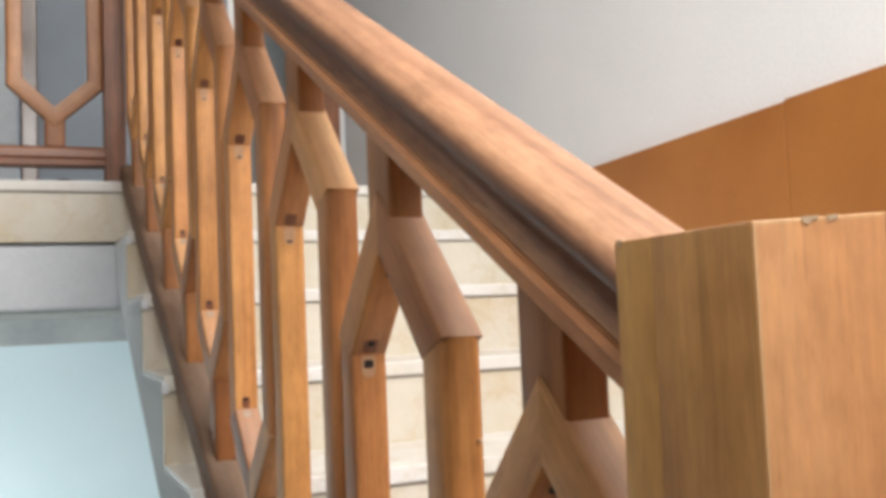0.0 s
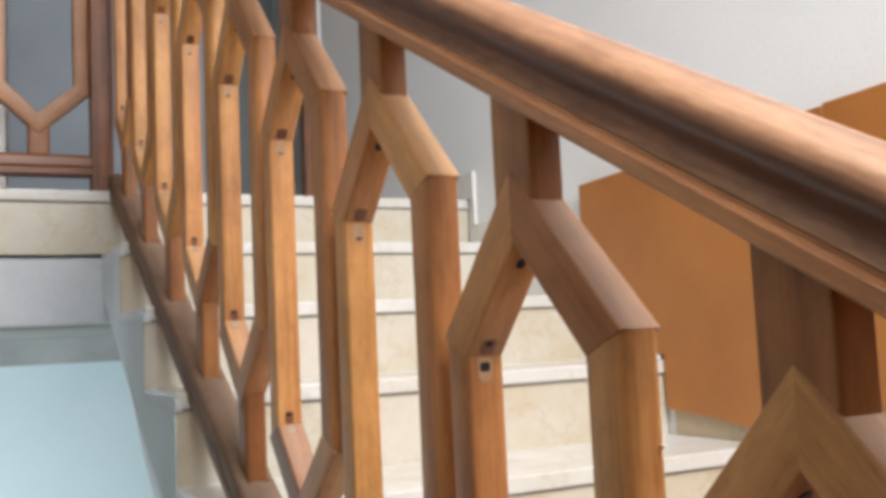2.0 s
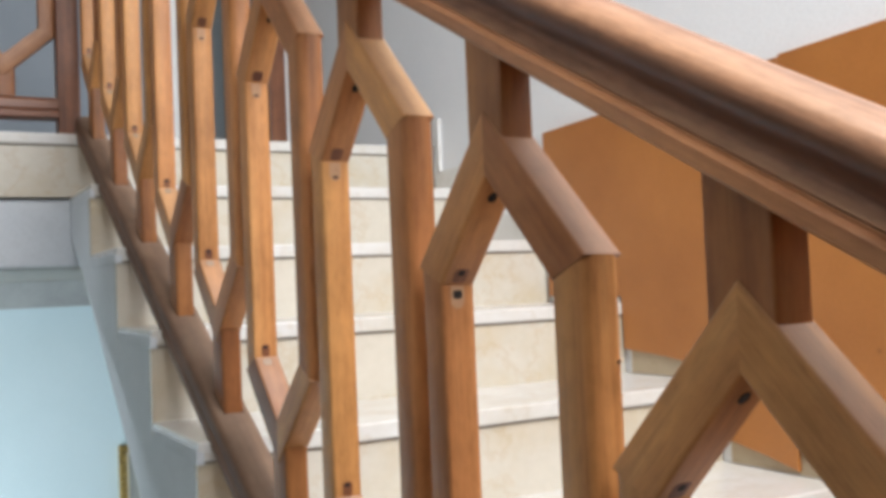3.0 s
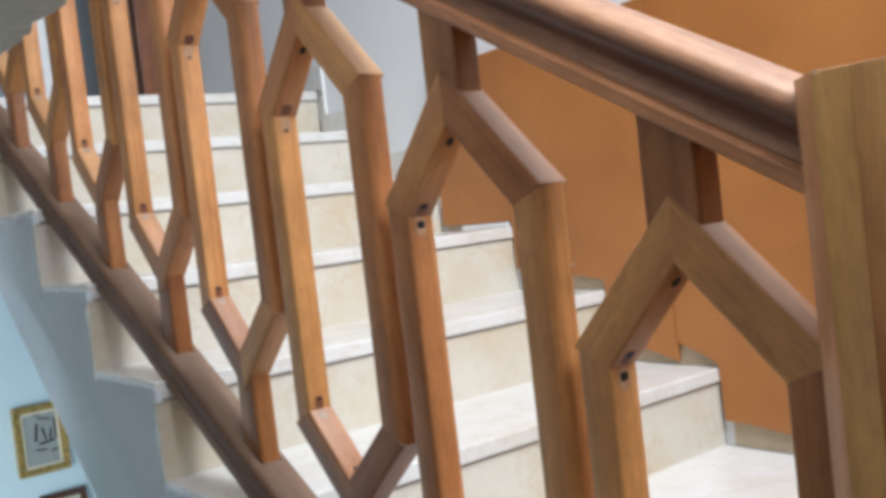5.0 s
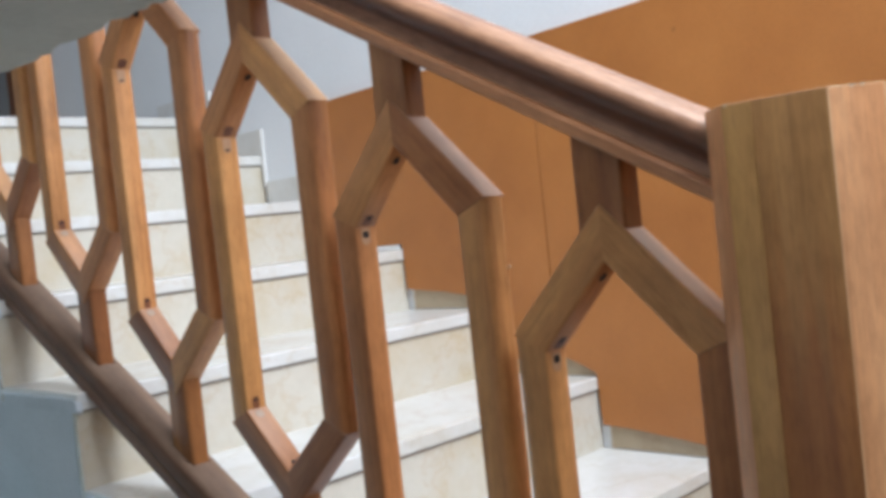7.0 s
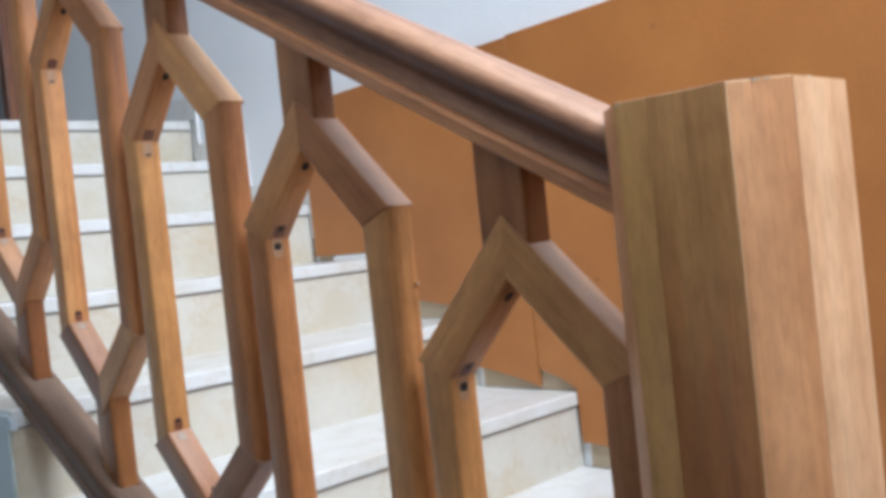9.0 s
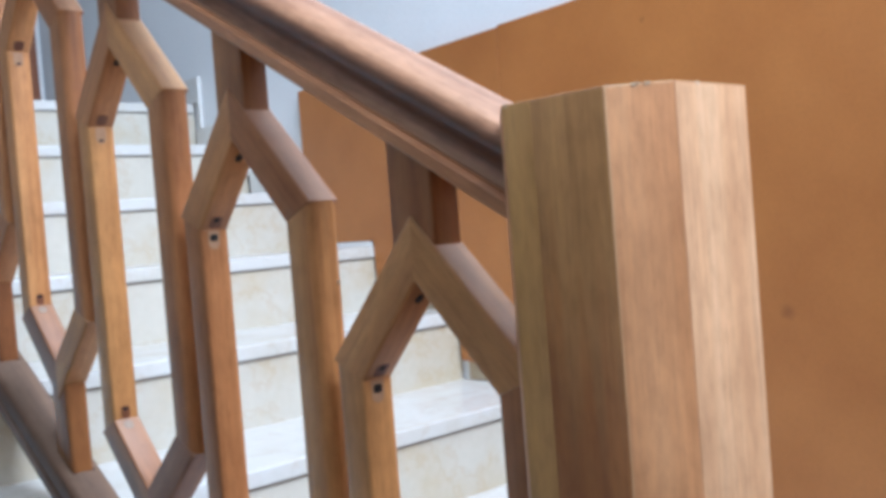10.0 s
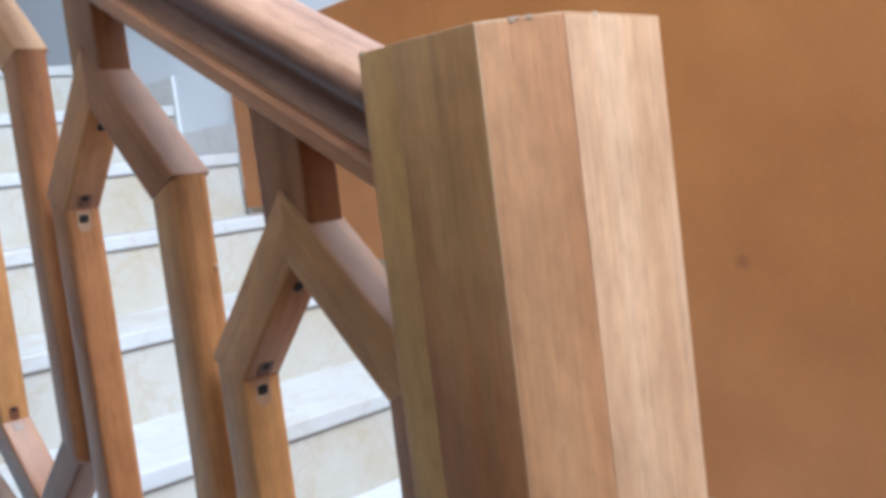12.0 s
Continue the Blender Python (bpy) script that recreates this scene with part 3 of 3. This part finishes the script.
def baluster(neck_top, neck_low, lean, bar_wood, bored):
    b = empty("baluster")
    upright = [(YO, LOW_O + 0.0003), (YO, UP_O - 0.0003), (YI, UP_I - 0.0003), (YI, LOW_I + 0.0003)]
    roof = [(YO, UP_O), (MID, AP_O), (MID, AP_I), (YI, UP_I)]
    foot = [(YO, LOW_O), (YI, LOW_I), (MID, LA_I), (MID, LA_O)]
    pieces = [("side_bar", upright, (0, 1)), ("side_bar", other(upright), (0, 1)),
              ("upper_brace", roof, (MID - YO, AP_O - UP_O)), ("upper_brace", other(roof), (YO - MID, AP_O - UP_O)),
              ("lower_brace", foot, (MID - YO, LA_O - LOW_O)), ("lower_brace", other(foot), (YO - MID, LA_O - LOW_O))]
    hosts = {}
    h = h0 = 0.0275
    t = (AP_O - UP_O) / (YO - MID)
    neck = [(MID - h, AP_O - h * t - 0.001), (MID, AP_O - 0.001), (MID + h, AP_O - h * t - 0.001), (MID + h, neck_top + h * lean), (MID - h, neck_top - h * lean)]
    stub = [(MID - h, LA_O + h * t + 0.001), (MID - h, neck_low - h * lean), (MID + h, neck_low + h * lean), (MID + h, LA_O + h * t + 0.001), (MID, LA_O + 0.001)]
    pieces += [("upper_neck", neck, (0, 1)), ("lower_neck", stub, (0, 1))]
    for name, outline, way in pieces:
        grow = {"upper_brace": 0.0006, "lower_brace": 0.0004, "side_bar": 0.0}.get(name, -0.0015)
        outer = 0 if name != "side_bar" else (1 if outline is upright else -1)
        bm, m = stick(outline, BX0 - grow, BX1 + grow, way, 0.003 if name != "lower_neck" else 0.006, outer, 0.0115)
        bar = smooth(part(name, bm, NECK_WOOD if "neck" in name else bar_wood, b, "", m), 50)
        for key, own in (("upright", upright), ("roof", roof), ("foot", foot)):
            if outline is own:
                hosts[key] = bar
    # plugs, putty and screw holes on the faces that look down the stairs
    def peg(name, host, ring, y, z, tilt, mat, proud, label=""):
        bm = prism(ring, -proud, 0.001, lambda p, q, r: (p, r, q))
        part(name, bm, mat, hosts[host], label, hosts[host].matrix_basis.inverted() @ Matrix.Translation((0.0015, y, z)) @ Matrix.Rotation(tilt, 4, "X"))

    def rounded(w, h, square=0.75):
        ring = []
        for n in range(16):
            u = 2 * math.pi * n / 16
            wob = 1 + 0.12 * noise.noise(Vector((math.cos(u) + w * 900, math.sin(u), h * 700)))
            ring.append((w / 2 * wob * math.copysign(abs(math.cos(u)) ** square, math.cos(u)), h / 2 * wob * math.copysign(abs(math.sin(u)) ** square, math.sin(u))))
        return ring

    def bore(w, h):
        """A slot cut by the joint above, with a round end below."""
        r = w / 2
        return [(r, 0), (r, -h + r)] + [(r * math.cos(u), -h + r - r * math.sin(u)) for u in (math.pi * n / 8 for n in range(1, 8))] + [(-r, -h + r), (-r, 0)]

    peg("putty", "upright", bore(0.0142, 0.0215), YI, UP_I - 0.0012, 0, PUTTY, 0.0005, "pale putty over a screw")
    if bored:
        peg("screw_hole", "upright", rounded(0.0100, 0.0080, 0.55), YI, UP_I - 0.0095, 0, HOLE, 0.0009, "dark open screw hole")
    else:
        peg("screw_hole", "upright", rounded(0.0075, 0.0035), YI, UP_I - 0.0185, 0, PLUG_DARK, 0.0009)
    a = math.atan2(AP_I - UP_I, YI - MID)
    peg("plug", "roof", rounded(0.0145, 0.0165, 0.4), YI + (MID - YI) * 0.085, UP_I + (AP_I - UP_I) * 0.085, radians(90) - a, PLUG_WOOD, 0.0005)
    if bored:
        peg("screw_hole", "roof", rounded(0.0062, 0.0065), YI + (MID - YI) * 0.115, UP_I + (AP_I - UP_I) * 0.115, radians(90) - a, HOLE, 0.0009)
    peg("screw_hole", "roof", rounded(0.0085, 0.010), YI + (MID - YI) * 0.83, UP_I + (AP_I - UP_I) * 0.83, radians(90) - a, HOLE, 0.0008)
    peg("plug", "upright", rounded(0.0125, 0.0165, 0.5), YI, LOW_I + 0.009, 0, PLUG_WOOD, 0.0006)
    peg("screw_hole", "upright", rounded(0.0075, 0.0045), YI, LOW_I + 0.0135, 0, HOLE, 0.0009)
    a = math.atan2(LOW_I - LA_I, YI - MID)
    peg("putty", "foot", rounded(0.0125, 0.013), YI + (MID - YI) * 0.09, LOW_I + (LA_I - LOW_I) * 0.09, a - radians(90), GREY_PUTTY, 0.0008)
    peg("screw_hole", "foot", rounded(0.007, 0.006), YI + (MID - YI) * 0.9, LOW_I + (LA_I - LOW_I) * 0.9, a - radians(90), HOLE, 0.0008)
    gap = [(MID - h0, neck_low - h0 * lean - 0.001), (MID + h0, neck_low + h0 * lean - 0.001), (MID + h0, neck_low + h0 * lean + 0.0035), (MID - h0, neck_low - h0 * lean + 0.0035)]
    bm, m = stick(gap, BX0 + 0.001, BX1 - 0.001, (0, 1), 0.0003)
    part("joint", bm, HOLE, b, "dark joint at the foot", m)
    return b


RAIL_Z0 = 1.185       # underside of the handrail at y = 0
FOOT_Z0 = 0.352      # top of the foot rail at y = 0
LEAN = 0.5445
neck_top = RAIL_Z0 + LEAN * MID - HOLE_Z + 0.006
neck_low = FOOT_Z0 + LEAN * MID - HOLE_Z - 0.004
for bored, steps in ((True, (0, 1)), (False, range(2, 9))):
    first = baluster(neck_top, neck_low, LEAN, BAR_WOOD, bored)
    first.location = (0, steps[0] * PITCH, HOLE_Z + steps[0] * PITCH * LEAN)
    tagged(first, "varnished wooden hexagon baluster with " + ("open screw holes" if bored else "puttied screw holes"), "baluster", "stair balusters")
    for j in steps[1:]:
        twin = copy_thing(first, Matrix.Translation((0, j * PITCH, HOLE_Z + j * PITCH * LEAN)))
        if j == 1:
            twin["label"] = "varnished wooden hexagon baluster with open screw holes and a raised splinter"
            bm = prism([(0.0, 0.0014), (-0.0035, 0.0030), (-0.0048, 0.0022), (-0.0036, 0.0005), (0.0, -0.0014)], 0.0, 0.0025, lambda u, v, w: (w, u, v))
            part("splinter", bm, CHIP, twin, "pale raised splinter", Matrix.Translation((0.011, RO + 0.0012, -0.048)))

# the landing's own balustrade stands across, with level rails
LY = 2.305
level = baluster(0.27, -0.573, 0.0, LANDING_SHADED_WOOD, False)
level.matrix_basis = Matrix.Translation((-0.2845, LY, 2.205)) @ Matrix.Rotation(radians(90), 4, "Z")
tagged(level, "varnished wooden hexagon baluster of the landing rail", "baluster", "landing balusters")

HAND_BASE = [(-0.034, 0.0), (-0.036, 0.002), (-0.036, 0.0115), (-0.034, 0.0135), (-0.0315, 0.0145), (-0.0315, 0.0170)]
HAND_CAP = [(-0.0305, 0.0180), (-0.0295, 0.0195), (-0.0262, 0.0235), (-0.0245, 0.0285), (-0.0262, 0.0335),
            (-0.0300, 0.0375), (-0.0338, 0.0420), (-0.0356, 0.0470), (-0.0348, 0.0528), (-0.0310, 0.0580), (-0.0235, 0.0625), (-0.0120, 0.0650), (0.0, 0.0657)]
FOOT_BASE = [(-0.0300, 0.0), (-0.0320, 0.002), (-0.0320, 0.017), (-0.0300, 0.019), (-0.0285, 0.0205)]
FOOT_CAP = [(-0.0280, 0.0215), (-0.0285, 0.023), (-0.0305, 0.025), (-0.0305, 0.044), (-0.0285, 0.051), (-0.0220, 0.0555), (0.0, 0.057)]


def moulding(half, length):
    """A moulding with this half profile (x, height), its own z axis along its length and its height on y."""
    whole = half + [(-x, h) for x, h in reversed(half) if abs(x) > 1e-9]
    return prism(whole, 0.0, length, lambda u, v, w: (u, v, w))


def sloped(y0, y1, z0):
    """The matrix that lays a moulding on the stair's slope from y0, with its underside at z0 where y is 0."""
    a = math.atan(LEAN)
    way = Vector((0, math.cos(a), math.sin(a)))
    up = Vector((0, -math.sin(a), math.cos(a)))
    m = Matrix(((-1, 0, 0), (0, up.y, way.y), (0, up.z, way.z))).to_4x4()
    m.translation = Vector((0.001, y0, z0 + LEAN * y0))
    return m, (y1 - y0) / math.cos(a)


def rail(name, matrix, length, base, base_wood, cap, cap_wood, label, category):
    """A rail of a base fillet and a moulded cap, with a fine joint between them."""
    r = empty(name)
    r.matrix_basis = matrix
    smooth(part("base_moulding", moulding(base, length), base_wood, r), 40)
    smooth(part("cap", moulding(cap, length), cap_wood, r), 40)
    h = (base[-1][1] + cap[0][1]) / 2
    part("joint", box(-0.026, h - 0.0015, 0.004, 0.026, h + 0.0015, length - 0.004), NECK_WOOD, r, "thin dark glue line")
    return tagged(r, label, category)


m, length = sloped(-0.225, 2.285, RAIL_Z0)
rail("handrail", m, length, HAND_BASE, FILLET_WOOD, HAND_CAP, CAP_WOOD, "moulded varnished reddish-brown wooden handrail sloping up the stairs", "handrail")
m, length = sloped(-0.225, 2.285, FOOT_Z0 - 0.057 / math.cos(math.atan(LEAN)))
rail("foot_rail", m, length, FOOT_BASE, FOOT_WOOD, FOOT_CAP, FOOT_WOOD, "dull dark-brown wooden foot rail resting on the stair nosings", "rail")
across = Matrix(((0, 0, 1), (1, 0, 0), (0, 1, 0))).to_4x4()
length = -0.0715 - SLAB_X - 0.055
m = across.copy()
m.translation = Vector((SLAB_X + 0.055, LY, 1.577))
rail("landing_foot_rail", m, length, FOOT_BASE, RAIL_WOOD, FOOT_CAP, RAIL_WOOD, "moulded reddish-brown wooden foot rail of the landing", "rail")
m = across.copy()
m.translation = Vector((SLAB_X + 0.055, LY, 2.472))
rail("landing_handrail", m, length, HAND_BASE, FILLET_WOOD, HAND_CAP, CAP_WOOD, "moulded varnished wooden handrail of the landing", "handrail")


def post(x0, x1, y0, y1, z0, z1, label):
    bm = box(x0, y0, z0, x1, y1, z1, 0.004)
    c = Vector(((x0 + x1) / 2, (y0 + y1) / 2, z0))
    bmesh.ops.translate(bm, verts=bm.verts, vec=-c)
    return tagged(mesh_object("post", bm, RAIL_WOOD, None, Matrix.Translation(c)), label, "post", "landing posts")


post(-0.0715, -0.013, 2.278, 2.335, TOP, 2.60, "square reddish-brown wooden post at the head of the stairs")
post(SLAB_X, SLAB_X + 0.055, 2.278, 2.335, TOP, 2.60, "square reddish-brown wooden post at the end of the landing rail")

# ---- newel: an eight-sided post of glued staves ----
NX, NY, NW, NH, NC, NZ = 0.0086, -0.2874, 0.073, 0.0749, 0.0313, 1.1473
newel = empty("newel_post", (NX, NY, 0))
tagged(newel, "thick eight-sided light-brown wooden newel post of glued staves", "newel post")
rim = [(-NW, NH - NC), (-NW, -NH + NC), (-NW + NC, -NH), (NW - NC, -NH), (NW, -NH + NC), (NW, NH - NC), (NW - NC, NH), (-NW + NC, NH)]
for i in range(8):
    a, b = Vector(rim[i]), Vector(rim[(i + 1) % 8])
    cuts = (0.0, 0.3, 1.0) if i in (0, 4) else (0.0, 1.0)
    for f, g in zip(cuts, cuts[1:]):
        p, q = a.lerp(b, f), a.lerp(b, g)
        bm = prism([p, q, q * 0.3, p * 0.3], 0.0, NZ, lambda u, v, w: (u, v, w))
        top = [e for e in bm.edges if all(v.co.z > NZ - 0.001 for v in e.verts) and all(v.co.xy.length > 0.06 for v in e.verts)]
        upright = [e for e in bm.edges if abs(e.verts[0].co.z - e.verts[1].co.z) > 0.5 and all(v.co.xy.length > 0.06 for v in e.verts)]
        done = bmesh.ops.bevel(bm, geom=top + upright, offset=0.0009 if len(cuts) > 2 else 0.0015, segments=2, affect="EDGES", profile=0.6)
        for face in done["faces"]:
            c = face.calc_center_median()
            # The rim is worn pale; the stave's upright edge has a painted highlight.
            if c.z > NZ - 0.004 or (i == 1 and (c.xy - p).length < (c.xy - q).length):
                face.material_index = 1
        kind = {0: NEWEL_OLIVE if f == 0.0 else NEWEL_DARKER_BELOW, 2: NEWEL_LIT, 3: NEWEL_LIT, 4: NEWEL_OLIVE}.get(i, NEWEL_WOOD)
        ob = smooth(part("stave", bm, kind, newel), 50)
        ob.data.materials.append(WORN_GLINT_WOOD)
for at, wide, mat in ((1.45, 0.0055, CHIP), (1.62, 0.0035, CHIP), (0.05, 0.004, CHIP), (2.3, 0.003, CHIP)):
    a, b = Vector(rim[int(at)]), Vector(rim[int(at) + 1])
    way, spot = (b - a).normalized(), a.lerp(b, at % 1)
    out = Vector((way.y, -way.x)) if Vector((way.y, -way.x)).dot(spot) > 0 else Vector((-way.y, way.x))
    rnd = random.Random(int(at * 100))
    ring = [(wide * (n / 5 - 0.5), -0.0012 - rnd.uniform(0, 0.0022) * math.sin(math.pi * n / 5)) for n in range(6)] + [(wide * 0.5, 0.0), (-wide * 0.5, 0.0)]
    bm = prism(ring, -0.004, 0.0004, lambda u, v, w: (spot.x + way.x * u + out.x * w, spot.y + way.y * u + out.y * w, NZ + 0.0003 + v))
    part("chip", bm, mat, newel, "pale chipped edge showing bare wood")
bm = prism([(x * 0.32, y * 0.32) for x, y in rim], 0.0, NZ - 0.001, lambda u, v, w: (u, v, w))
part("core", bm, NEWEL_WOOD, newel)

# ---- things on the upper landing and in the lower room ----
def door_frame():
    f = empty("door_frame", (DOOR[0], FAR_UP, TOP))
    w = DOOR[1] - DOOR[0]
    part("jamb", box(w + 0.001, -0.015, 0, w + 0.034, 0.12, 2.05, 0.003), FRAMEWHITE, f)
    part("jamb", box(-0.05, -0.015, 0, 0.0, 0.12, 2.05, 0.003), FRAMEWHITE, f)
    part("head", box(0.0, -0.015, 2.0, w, 0.12, 2.05, 0.003), FRAMEWHITE, f)
    return tagged(f, "white painted frame round the dark doorway", "door frame", kind="structure")


door_frame()
leaf = empty("door", (0.955, FAR_UP - 0.01, TOP))
part("leaf", box(0.0, -0.06, 0.005, 0.075, 0.0, 1.99, 0.004), RAIL_WOOD, leaf)
tagged(leaf, "reddish-brown wooden door seen by its edge, standing open", "door")

jamb = empty("window_frame", (-0.29, FAR_UP, TOP))
part("stile", box(0.0, -0.03, 0, 0.07, 0.0, 2.1, 0.012, 3), DARKWOOD, jamb, "glossy dark-brown wooden stile")
part("rail", box(-0.8, -0.02, 0.0, -0.002, 0.02, 0.09, 0.006), DARKWOOD, jamb)
part("pane", box(-0.8, 0.03, 0.09, -0.002, 0.036, 2.03), PANE, jamb, "pale frosted pane")
tagged(jamb, "glossy dark-brown wooden frame of a frosted glass door", "window frame", kind="structure")


def bag():
    """A slumped soft bag: a squashed dome with folds."""
    bm = bmesh.new()
    bmesh.ops.create_uvsphere(bm, u_segments=28, v_segments=14, radius=1.0)
    for v in bm.verts:
        p = v.co.copy()
        f = 1 + 0.12 * noise.noise(p * 2.2) + 0.05 * noise.noise(p * 6.0)
        v.co = Vector((p.x * 0.105 * f, p.y * 0.08 * f, max(p.z, -0.25) * 0.055 * f + 0.014))
    low = min(v.co.z for v in bm.verts)
    bmesh.ops.translate(bm, verts=bm.verts, vec=(0, 0, -low))
    return bm


tagged(smooth(mesh_object("bag", bag(), BLACK, None, Matrix.Translation((-0.155, 2.72, TOP))), 80), "small slumped black cloth bag on the landing floor", "bag")


def picture(place, width, height, strokes, label, rim=None):
    p = empty("picture", place)
    rail = 0.034
    for n, (a, b) in enumerate((((0, 0), (width, rail)), ((0, height - rail), (width, height)), ((0, rail), (rail, height - rail)), ((width - rail, rail), (width, height - rail)))):
        part("frame_rail", box(a[0], -0.03, a[1], b[0], 0, b[1], 0.008, 3), rim or GOLD, p)
    sheet = part("sheet", box(rail, -0.012, rail, width - rail, -0.004, height - rail), PAPER, p)
    slip = 0.012
    for a, b in (((rail, rail), (width - rail, rail + slip)), ((rail, height - rail - slip), (width - rail, height - rail)),
                 ((rail, rail + slip), (rail + slip, height - rail - slip)), ((width - rail - slip, rail + slip), (width - rail, height - rail - slip))):
        part("slip", box(a[0], -0.021, a[1], b[0], -0.0125, b[1], 0.003), SLIP, p, "bright cream inner slip")
    for x, z, w, h, turn in strokes:
        bm = box(-w / 2, -0.0025, -h / 2, w / 2, 0.0, h / 2, 0.001, 1)
        part("stroke", bm, INK, sheet, "", Matrix.Translation((x, -0.0125, z)) @ Matrix.Rotation(radians(turn), 4, "Y"))
    return tagged(p, label, "picture")


STROKES = [(0.10, 0.20, 0.012, 0.085, 8), (0.135, 0.19, 0.010, 0.06, -12), (0.165, 0.185, 0.010, 0.05, 10), (0.19, 0.21, 0.012, 0.10, 0), (0.145, 0.148, 0.075, 0.011, -8),
           (0.115, 0.115, 0.05, 0.008, 6), (0.18, 0.105, 0.04, 0.007, -14), (0.14, 0.262, 0.06, 0.008, 12), (0.11, 0.285, 0.04, 0.006, -6), (0.18, 0.30, 0.03, 0.006, 20)]
picture((0.425, FAR_LOW, 0.045), 0.24, 0.335, STROKES, "small gilt-framed picture with dark strokes on the turquoise wall")
picture((0.50, FAR_LOW, -0.36), 0.22, 0.30, STROKES[:4], "second small dark-framed picture below on the turquoise wall", DARKWOOD)
